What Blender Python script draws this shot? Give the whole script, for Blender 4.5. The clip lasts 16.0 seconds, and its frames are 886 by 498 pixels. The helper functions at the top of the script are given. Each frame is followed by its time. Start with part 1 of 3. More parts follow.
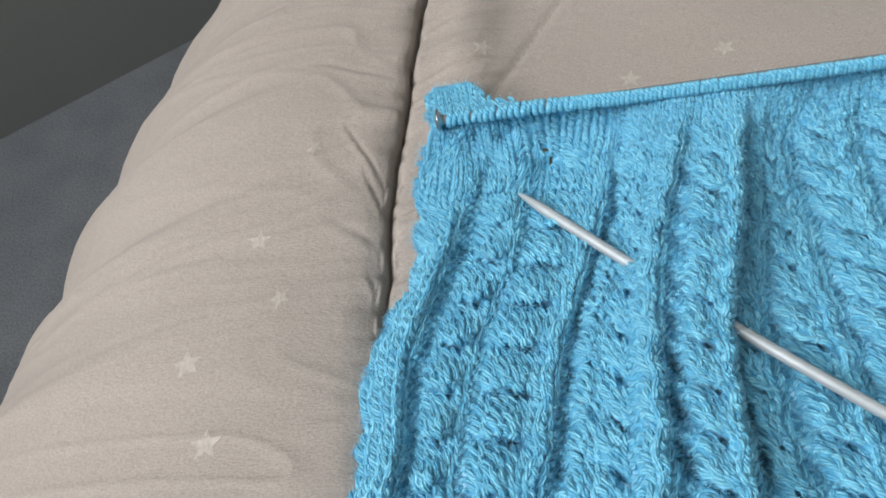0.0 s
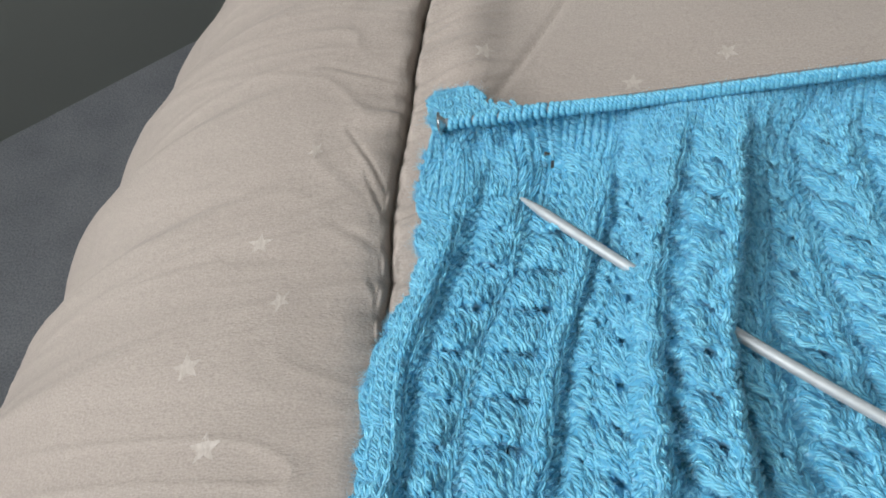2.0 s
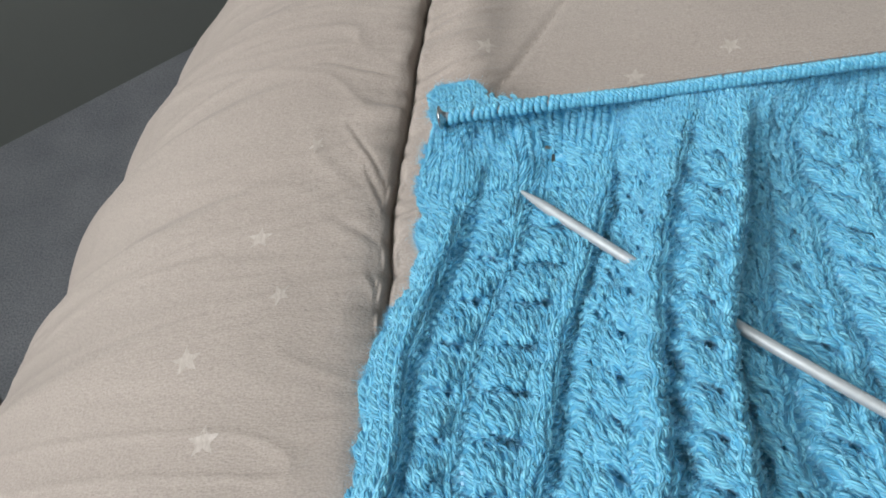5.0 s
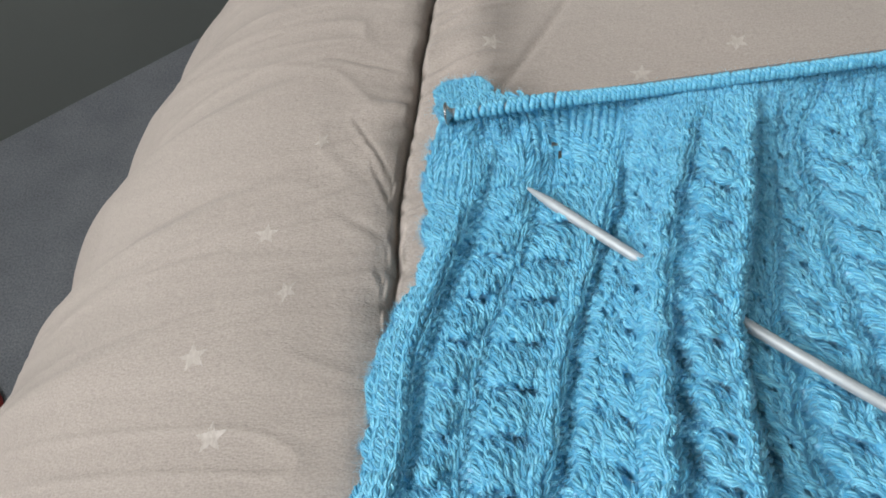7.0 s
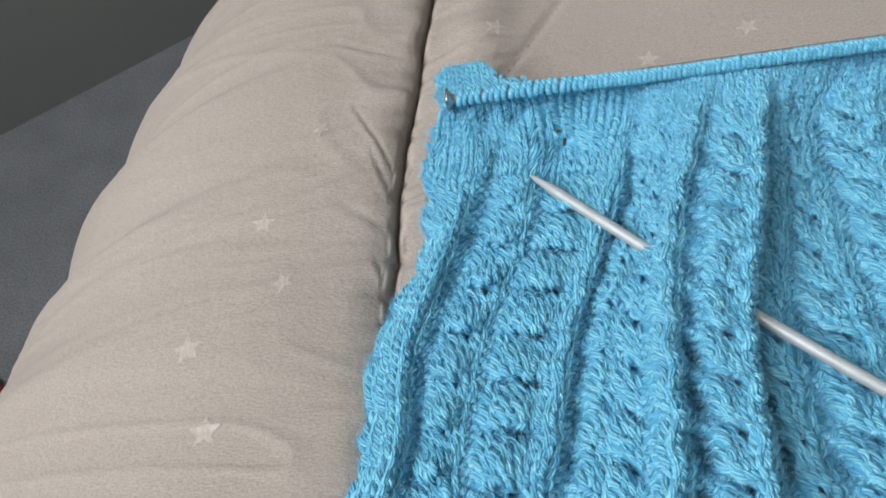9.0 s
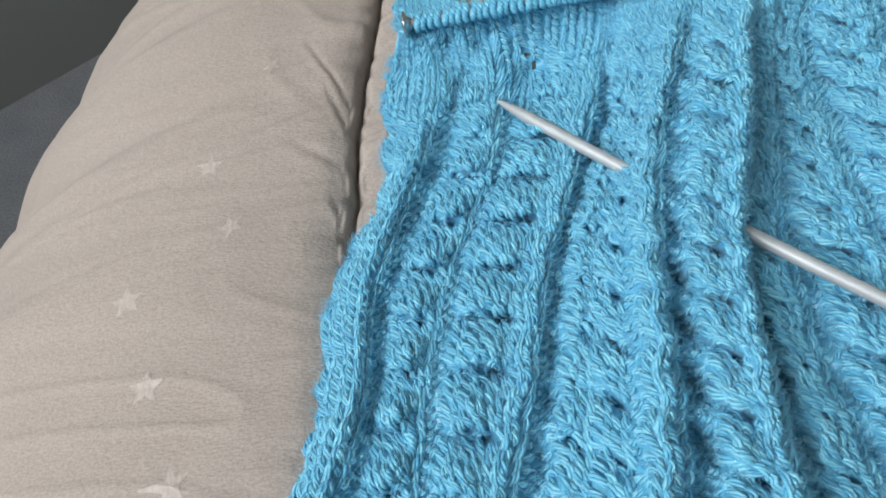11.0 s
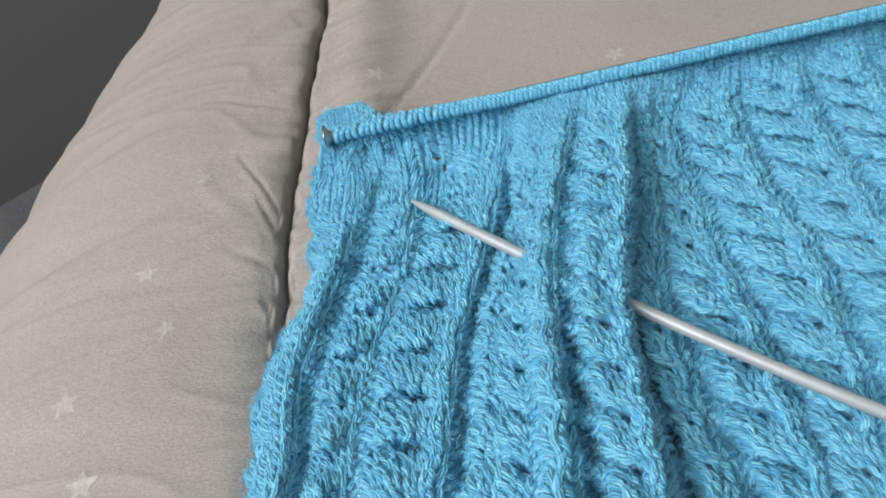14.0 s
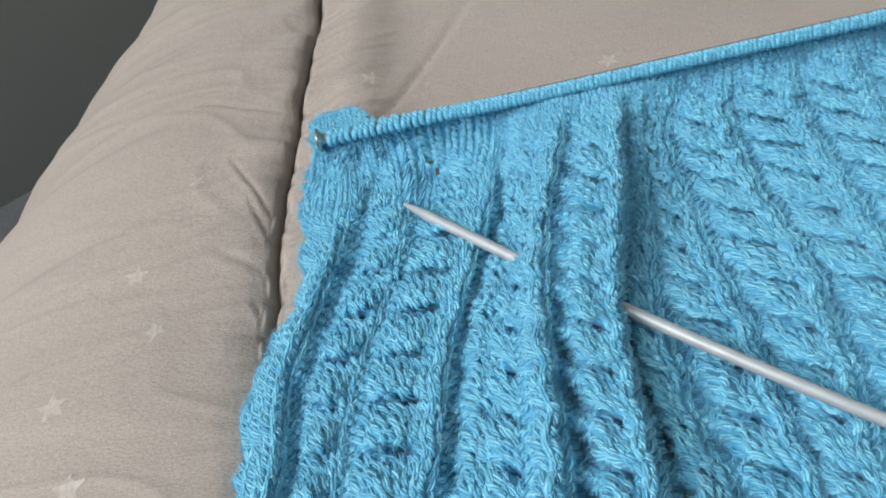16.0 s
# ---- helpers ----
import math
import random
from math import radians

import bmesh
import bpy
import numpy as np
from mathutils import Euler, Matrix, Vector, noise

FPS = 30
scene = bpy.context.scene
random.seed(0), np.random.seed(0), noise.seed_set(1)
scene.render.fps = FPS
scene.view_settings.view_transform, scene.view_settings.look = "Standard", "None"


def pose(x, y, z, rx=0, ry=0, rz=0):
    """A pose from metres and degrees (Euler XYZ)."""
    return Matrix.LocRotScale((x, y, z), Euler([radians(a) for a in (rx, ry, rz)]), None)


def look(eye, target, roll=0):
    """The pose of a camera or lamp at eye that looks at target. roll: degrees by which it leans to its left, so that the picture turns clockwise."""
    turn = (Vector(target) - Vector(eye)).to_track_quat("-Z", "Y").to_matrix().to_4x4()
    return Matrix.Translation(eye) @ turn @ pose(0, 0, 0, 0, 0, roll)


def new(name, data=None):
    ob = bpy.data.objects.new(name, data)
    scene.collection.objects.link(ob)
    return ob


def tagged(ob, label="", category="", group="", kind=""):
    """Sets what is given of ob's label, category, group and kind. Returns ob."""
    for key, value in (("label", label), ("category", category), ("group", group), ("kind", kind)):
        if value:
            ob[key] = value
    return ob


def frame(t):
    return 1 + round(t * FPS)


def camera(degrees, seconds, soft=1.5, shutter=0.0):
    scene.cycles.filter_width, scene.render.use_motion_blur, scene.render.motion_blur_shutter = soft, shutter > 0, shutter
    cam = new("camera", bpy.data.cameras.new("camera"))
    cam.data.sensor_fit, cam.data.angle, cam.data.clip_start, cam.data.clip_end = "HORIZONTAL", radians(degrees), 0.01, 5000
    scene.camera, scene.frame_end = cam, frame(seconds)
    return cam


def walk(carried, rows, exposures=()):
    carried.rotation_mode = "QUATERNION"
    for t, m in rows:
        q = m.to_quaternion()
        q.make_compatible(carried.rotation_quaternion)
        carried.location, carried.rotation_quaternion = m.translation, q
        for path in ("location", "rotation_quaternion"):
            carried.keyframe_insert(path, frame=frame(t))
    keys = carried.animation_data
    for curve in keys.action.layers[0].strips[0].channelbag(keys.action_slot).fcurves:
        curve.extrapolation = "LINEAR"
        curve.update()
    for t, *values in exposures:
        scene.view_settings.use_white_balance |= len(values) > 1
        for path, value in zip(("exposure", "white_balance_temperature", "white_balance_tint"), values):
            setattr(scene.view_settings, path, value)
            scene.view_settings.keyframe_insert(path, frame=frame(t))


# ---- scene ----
cam = camera(59.3, 16.0, soft=1.8)
PATH = [
    (0, (0.025, 0.027, 0.698), (-0.012, 1.211, -0.913), -8.0),
    (0.5, (0.024, 0.029, 0.698), (-0.017, 1.212, -0.914), -8.0),
    (1, (0.024, 0.027, 0.699), (-0.016, 1.218, -0.908), -7.9),
    (1.5, (0.024, 0.028, 0.7), (-0.016, 1.218, -0.907), -7.9),
    (2, (0.026, 0.028, 0.698), (-0.02, 1.215, -0.911), -8.1),
    (2.5, (0.024, 0.027, 0.699), (-0.014, 1.216, -0.909), -7.7),
    (3, (0.023, 0.027, 0.7), (-0.013, 1.213, -0.91), -7.6),
    (3.5, (0.024, 0.027, 0.7), (-0.02, 1.219, -0.905), -7.9),
    (4, (0.029, 0.025, 0.697), (-0.026, 1.221, -0.905), -8.4),
    (6.5, (0.026, 0.028, 0.695), (-0.041, 1.213, -0.915), -9.0),
    (7, (0.026, 0.027, 0.696), (-0.04, 1.209, -0.917), -8.8),
    (7.5, (0.024, 0.028, 0.697), (-0.042, 1.207, -0.918), -8.6),
    (8, (0.026, 0.028, 0.694), (-0.044, 1.204, -0.922), -8.8),
    (10.5, (0.028, 0.033, 0.673), (-0.058, 1.185, -0.959), -10.4),
    (11, (0.032, 0.028, 0.664), (-0.031, 1.174, -0.974), -11.1),
    (11.5, (0.037, 0.023, 0.665), (0.018, 1.172, -0.972), -10.3),
    (12, (0.04, 0.019, 0.667), (0.055, 1.221, -0.931), -10.1),
    (12.5, (0.043, 0.015, 0.671), (0.088, 1.29, -0.869), -9.8),
    (13, (0.043, 0.014, 0.671), (0.104, 1.332, -0.833), -9.5),
    (13.5, (0.043, 0.013, 0.672), (0.115, 1.337, -0.825), -9.2),
    (14, (0.044, 0.012, 0.675), (0.121, 1.347, -0.812), -9.1),
    (14.5, (0.044, 0.011, 0.675), (0.136, 1.365, -0.794), -8.6),
    (15, (0.044, 0.011, 0.674), (0.138, 1.368, -0.793), -8.5),
    (15.5, (0.044, 0.012, 0.672), (0.14, 1.367, -0.797), -8.3),
    (16, (0.044, 0.011, 0.673), (0.142, 1.362, -0.798), -8.2),
]
walk(cam, [(t, look(eye, target, roll)) for t, eye, target, roll in PATH])

# ---- world, window light, exposure ----
world = bpy.data.worlds.new("sky")
scene.world = world
world.use_nodes = True
wn = world.node_tree
sky = wn.nodes.new("ShaderNodeTexSky")
sky.sky_type, sky.sun_disc = "NISHITA", False
sky.sun_elevation, sky.sun_rotation = radians(40), radians(-70)
wn.links.new(sky.outputs["Color"], wn.nodes["Background"].inputs["Color"])
wn.nodes["Background"].inputs["Strength"].default_value = 0.12

# the far wall's foot passes through W0 along E1; E2 points into the room
W0 = Vector((-0.43, 0.89, 0.0))
E1 = Vector((0.83, 0.558, 0.0)).normalized()
E2 = Vector((0.558, -0.83, 0.0)).normalized()
UP = Vector((0, 0, 1))
# the window stands in the left wall, WIN_A to WIN_B from the far corner
WIN_A, WIN_B, WIN_LO, WIN_HI = 0.10, 1.30, 1.15, 2.3
ROOM_A, ROOM_B, ROOM_D, ROOM_H, WALL_T = -1.15, 2.0, 2.9, 2.4, 0.2


def room(a, d, z):
    return W0 + E1 * a + E2 * d + UP * z


lamp_data = bpy.data.lights.new("window_daylight", "AREA")
lamp_data.shape, lamp_data.size, lamp_data.size_y = "RECTANGLE", WIN_B - WIN_A, WIN_HI - WIN_LO
lamp_data.energy, lamp_data.color = 51.0, (0.99, 0.985, 0.99)
lamp = new("window_daylight", lamp_data)
lamp_at = room(ROOM_A - 0.06, (WIN_A + WIN_B) / 2, (WIN_LO + WIN_HI) / 2)
lamp.matrix_world = look(lamp_at, lamp_at + E1)


# ---- materials ----
def material(name):
    m = bpy.data.materials.new(name)
    m.use_nodes = True
    nt = m.node_tree
    return m, nt, nt.nodes["Principled BSDF"]


def node(nt, kind, **values):
    n = nt.nodes.new(kind)
    for key, value in values.items():
        n.inputs[key].default_value = value
    return n


def ramp(nt, source, stops):
    r = nt.nodes.new("ShaderNodeValToRGB")
    while len(r.color_ramp.elements) < len(stops):
        r.color_ramp.elements.new(0.5)
    for e, (at, col) in zip(r.color_ramp.elements, stops):
        e.position, e.color = at, (*col, 1)
    nt.links.new(source, r.inputs["Fac"])
    return r.outputs["Color"]


def coords(nt, kind="Object", scale=(1, 1, 1)):
    c = nt.nodes.new("ShaderNodeTexCoord")
    m = nt.nodes.new("ShaderNodeMapping")
    m.inputs["Scale"].default_value = scale
    nt.links.new(c.outputs[kind], m.inputs["Vector"])
    return m.outputs["Vector"]


def noise_tex(nt, vec, scale, detail=3.0, rough=0.55):
    n = node(nt, "ShaderNodeTexNoise", Scale=scale, Detail=detail, Roughness=rough)
    nt.links.new(vec, n.inputs["Vector"])
    return n.outputs["Fac"]


def bump(nt, bsdf, height, distance, strength=1.0, under=None):
    b = node(nt, "ShaderNodeBump", Strength=strength, Distance=distance)
    nt.links.new(height, b.inputs["Height"])
    if under is not None:
        nt.links.new(under, b.inputs["Normal"])
    nt.links.new(b.outputs["Normal"], bsdf.inputs["Normal"])
    return b.outputs["Normal"]


def mix(nt, a, b, fac, mode="MIX"):
    m = nt.nodes.new("ShaderNodeMix")
    m.data_type, m.blend_type = "RGBA", mode
    for value, key in ((fac, "Factor"), (a, "A"), (b, "B")):
        sock = [s for s in m.inputs if s.name == key and s.enabled][0]
        if isinstance(value, bpy.types.NodeSocket):
            nt.links.new(value, sock)
        else:
            sock.default_value = value
    return [s for s in m.outputs if s.enabled][0]


def cotton_material():
    m, nt, bsdf = material("cream_cotton_sateen")
    vec = coords(nt)
    big = noise_tex(nt, vec, 9.0, 4.0)
    col = ramp(nt, big, [(0.3, (0.385, 0.335, 0.297)), (0.7, (0.415, 0.365, 0.324))])
    grain = noise_tex(nt, vec, 1500.0, 2.0)
    grain_col = ramp(nt, grain, [(0.3, (0.76, 0.76, 0.76)), (0.62, (1, 1, 1))])
    nt.links.new(mix(nt, col, grain_col, 1.0, "MULTIPLY"), bsdf.inputs["Base Color"])
    bsdf.inputs["Roughness"].default_value = 0.68
    bsdf.inputs["Specular IOR Level"].default_value = 0.25
    bsdf.inputs["Sheen Weight"].default_value = 0.15
    bsdf.inputs["Sheen Roughness"].default_value = 0.5
    crumple = noise_tex(nt, vec, 120.0, 4.0)
    first = bump(nt, bsdf, crumple, 0.0008, 0.5)
    weave = noise_tex(nt, coords(nt, "Object", (0.4, 1, 1)), 1500.0, 2.0)
    bump(nt, bsdf, weave, 0.00028, 0.9, first)
    return m


def star_material():
    m, nt, bsdf = material("pale_woven_star")
    col = ramp(nt, noise_tex(nt, coords(nt, "Object", (1, 0.3, 1)), 1100.0, 2.0), [(0.38, (0.405, 0.36, 0.32)), (0.62, (0.485, 0.44, 0.40))])
    nt.links.new(col, bsdf.inputs["Base Color"])
    bsdf.inputs["Roughness"].default_value = 0.6
    return m


def yarn_material(name, dark, light, twist=True):
    m, nt, bsdf = material(name)
    vec = coords(nt)
    info = nt.nodes.new("ShaderNodeNewGeometry")
    tone = mix(nt, (*dark, 1), (*light, 1), info.outputs["Random Per Island"])
    soft = ramp(nt, noise_tex(nt, vec, 45.0, 3.0), [(0.3, (0.93, 0.95, 0.97)), (0.7, (1, 1, 1))])
    col = mix(nt, tone, soft, 1.0, "MULTIPLY")
    fibre = ramp(nt, noise_tex(nt, vec, 2600.0, 2.0), [(0.32, (0.78, 0.86, 0.91)), (0.62, (1, 1, 1))])
    col = mix(nt, col, fibre, 1.0, "MULTIPLY")
    nt.links.new(col, bsdf.inputs["Base Color"])
    bsdf.inputs["Roughness"].default_value = 0.34
    bsdf.inputs["Specular IOR Level"].default_value = 0.75
    bsdf.inputs["Sheen Weight"].default_value = 0.45
    bsdf.inputs["Sheen Roughness"].default_value = 0.4
    bsdf.inputs["Sheen Tint"].default_value = (0.6, 0.85, 1.0, 1)
    # loose fibres let some light through
    thin = nt.nodes.new("ShaderNodeBsdfTranslucent")
    nt.links.new(col, thin.inputs["Color"])
    both = node(nt, "ShaderNodeMixShader", Fac=0.22)
    nt.links.new(bsdf.outputs["BSDF"], both.inputs[1])
    nt.links.new(thin.outputs["BSDF"], both.inputs[2])
    nt.links.new(both.outputs["Shader"], nt.nodes["Material Output"].inputs["Surface"])
    if twist:
        bump(nt, bsdf, noise_tex(nt, vec, 2600.0, 2.0), 0.00022, 0.7)
    return m


def metal_material(name, colour, rough, metallic):
    m, nt, bsdf = material(name)
    vec = coords(nt)
    c = ramp(nt, noise_tex(nt, vec, 220.0, 4.0), [(0.3, tuple(0.86 * v for v in colour)), (0.7, colour)])
    nt.links.new(c, bsdf.inputs["Base Color"])
    r = node(nt, "ShaderNodeMapRange", **{"To Min": rough - 0.06, "To Max": rough + 0.1})
    nt.links.new(noise_tex(nt, vec, 500.0), r.inputs["Value"])
    nt.links.new(r.outputs["Result"], bsdf.inputs["Roughness"])
    bsdf.inputs["Metallic"].default_value = metallic
    return m


def carpet_material():
    m, nt, bsdf = material("grey_carpet")
    vec = coords(nt)
    a = noise_tex(nt, vec, 14.0, 4.0)
    b = noise_tex(nt, vec, 380.0, 2.0)
    col = ramp(nt, a, [(0.3, (0.135, 0.147, 0.160)), (0.7, (0.18, 0.192, 0.206))])
    tuft = ramp(nt, b, [(0.3, (0.6, 0.6, 0.6)), (0.65, (1, 1, 1))])
    nt.links.new(mix(nt, col, tuft, 1.0, "MULTIPLY"), bsdf.inputs["Base Color"])
    bsdf.inputs["Roughness"].default_value = 0.95
    bump(nt, bsdf, b, 0.003, 0.5)
    return m


def paint_material(name, colour):
    m, nt, bsdf = material(name)
    vec = coords(nt)
    col = ramp(nt, noise_tex(nt, vec, 3.0, 4.0), [(0.3, tuple(0.93 * v for v in colour)), (0.7, colour)])
    nt.links.new(col, bsdf.inputs["Base Color"])
    bsdf.inputs["Roughness"].default_value = 0.7
    bump(nt, bsdf, noise_tex(nt, vec, 160.0), 0.0006, 0.3)
    return m


COTTON, STAR = cotton_material(), star_material()
THREAD = metal_material("taupe_thread", (0.44, 0.375, 0.335), 0.7, 0.0)
YARN = yarn_material("blue_acrylic_yarn", (0.12, 0.52, 0.765), (0.30, 0.79, 0.96))
# the yarn's blue, darkened for the shade between stitches
GAP_BACKING = yarn_material("blue_backing_for_gaps", (0.11, 0.47, 0.71), (0.16, 0.56, 0.80), False)
FUZZ = yarn_material("blue_yarn_fuzz", (0.22, 0.62, 0.83), (0.36, 0.76, 0.94), False)
NEEDLE_GREY = metal_material("grey_coated_metal", (0.43, 0.47, 0.49), 0.42, 0.2)
HELD_GREY = metal_material("dark_grey_metal", (0.24, 0.26, 0.28), 0.35, 0.3)
KNOB_METAL = metal_material("polished_grey_metal", (0.44, 0.46, 0.47), 0.22, 0.9)
CARPET = carpet_material()
# far wall: the walls' grey-green darkened, with its shade put into the colour
SHADED_WALL_PAINT = paint_material("shaded_grey_green_paint", (0.165, 0.18, 0.17))
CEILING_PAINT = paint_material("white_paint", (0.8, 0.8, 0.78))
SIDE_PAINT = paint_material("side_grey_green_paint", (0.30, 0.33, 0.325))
FRAME_PAINT = paint_material("white_gloss_paint", (0.8, 0.8, 0.79))
RED_CLOTH = paint_material("red_cotton", (0.42, 0.05, 0.045))


# ---- building helpers ----
def mesh_object(name, verts, faces, mat, parent=None, label="", smooth=True):
    me = bpy.data.meshes.new(name)
    me.from_pydata([tuple(v) for v in verts], [], [tuple(f) for f in faces])
    me.polygons.foreach_set("use_smooth", [smooth] * len(me.polygons))
    me.materials.append(mat)
    me.update()
    ob = new(name, me)
    ob.parent = parent
    if label:
        ob["label"] = label
    return ob


def box(name, corner, a, b, c, mat, parent=None, label="", bevel=0.0):
    """A box from a corner along three edge vectors, with its edges bevelled."""
    bm = bmesh.new()
    vs = [bm.verts.new(corner + a * i + b * j + c * k) for k in (0, 1) for j in (0, 1) for i in (0, 1)]
    for f in ((0, 2, 3, 1), (4, 5, 7, 6), (0, 1, 5, 4), (2, 6, 7, 3), (0, 4, 6, 2), (1, 3, 7, 5)):
        bm.faces.new([vs[i] for i in f])
    bmesh.ops.recalc_face_normals(bm, faces=bm.faces)
    if bevel:
        bmesh.ops.bevel(bm, geom=bm.edges[:], offset=bevel, segments=2, affect="EDGES")
    return part(name, bm, mat, parent, label, False)


def part(name, bm, mat, parent=None, label="", smooth=True):
    me = bpy.data.meshes.new(name)
    bm.to_mesh(me)
    bm.free()
    me.polygons.foreach_set("use_smooth", [smooth] * len(me.polygons))
    me.materials.append(mat)
    ob = new(name, me)
    ob.parent = parent
    if label:
        ob["label"] = label
    return ob


LATTICE = np.random.RandomState(7).rand(256, 256)


def smooth_noise(x, y):
    """Value noise from -1 to 1 over arrays, one cell per unit."""
    x, y = np.broadcast_arrays(np.asarray(x, float), np.asarray(y, float))
    xi, yi = np.floor(x).astype(int), np.floor(y).astype(int)
    fx, fy = x - xi, y - yi
    fx, fy = fx * fx * fx * (fx * (6 * fx - 15) + 10), fy * fy * fy * (fy * (6 * fy - 15) + 10)
    g = lambda i, j: LATTICE[(xi + i) % 256, (yi + j) % 256]
    return 2 * ((g(0, 0) * (1 - fx) + g(1, 0) * fx) * (1 - fy) + (g(0, 1) * (1 - fx) + g(1, 1) * fx) * fy) - 1


# ---- the room ----
def build_room():
    a, b, d, h, t = ROOM_A, ROOM_B, ROOM_D, ROOM_H, WALL_T
    floor = box("floor", room(a - t, -t, -0.1), E1 * (b - a + 2 * t), E2 * (d + 2 * t), UP * 0.1, CARPET)
    tagged(floor, "dark blue-grey short-pile carpet on the bedroom floor", "carpet", kind="structure")
    ceiling = box("ceiling", room(a - t, -t, h), E1 * (b - a + 2 * t), E2 * (d + 2 * t), UP * 0.1, CEILING_PAINT)
    tagged(ceiling, "plain white painted ceiling", "ceiling", kind="structure")
    for name, p, along, thick, mat in (("wall_far", room(a - t, -t, 0), E1 * (b - a + 2 * t), E2 * t, SHADED_WALL_PAINT),
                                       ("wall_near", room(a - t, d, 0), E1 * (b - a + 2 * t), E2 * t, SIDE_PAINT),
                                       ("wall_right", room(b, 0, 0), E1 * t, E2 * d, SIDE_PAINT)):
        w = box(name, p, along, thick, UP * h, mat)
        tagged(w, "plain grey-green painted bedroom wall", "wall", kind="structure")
    left = new("wall_left", None)
    tagged(left, "grey-green painted bedroom wall with a window", "wall", kind="structure")
    for lo, hi, z0, z1 in ((0, WIN_A, 0, h), (WIN_B, d, 0, h), (WIN_A, WIN_B, 0, WIN_LO), (WIN_A, WIN_B, WIN_HI, h)):
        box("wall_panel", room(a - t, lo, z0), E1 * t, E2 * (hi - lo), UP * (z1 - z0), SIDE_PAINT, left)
    win = new("window_1", None)
    tagged(win, "white-framed window in the grey-green wall", "window", kind="structure")
    f = 0.06
    for lo, hi, z0, z1 in ((WIN_A, WIN_A + f, WIN_LO, WIN_HI), (WIN_B - f, WIN_B, WIN_LO, WIN_HI),
                           (WIN_A + f, WIN_B - f, WIN_LO, WIN_LO + f), (WIN_A + f, WIN_B - f, WIN_HI - f, WIN_HI)):
        box("window_frame", room(a - 0.16, lo, z0), E1 * 0.06, E2 * (hi - lo), UP * (z1 - z0), FRAME_PAINT, win)


build_room()


# ---- the comforter ----
BED_TOP = 0.489


def crease_x(y):
    d = np.minimum(y, 0.40) - 0.142
    return 0.18 * np.maximum(y - 0.40, 0) - 0.001 + 0.08 * d + np.where(d > 0, 0.33, 0.05) * d * d


def shade_dip(x, y):
    """A dip added at the near right to turn surfaces there from the light."""
    w = np.clip((0.170 - y) / 0.085, 0, 1)
    side = np.clip((x - 0.01) / 0.07, 0, 1)
    low = 0.50 * np.clip(x - 0.080, 0, 0.08) * w * w * (3 - 2 * w) + 0.30 * np.clip(0.140 - y, 0, 0.2) * side * side * (3 - 2 * side)
    return 0.036 * np.tanh(low / 0.036) * np.clip((0.5 - x) / 0.2, 0, 1)


# ends in plan, depth and half width
CREASES = ((-0.0105, 0.236, 0.0050, 0.203, 0.0007, 0.0008), (-0.0045, 0.214, 0.0040, 0.190, 0.0006, 0.0008), (-0.016, 0.193, 0.0035, 0.180, 0.0005, 0.0016),
           (-0.023, 0.274, 0.0085, 0.262, 0.0007, 0.0011), (-0.004, 0.170, 0.0005, 0.160, 0.0008, 0.0009))


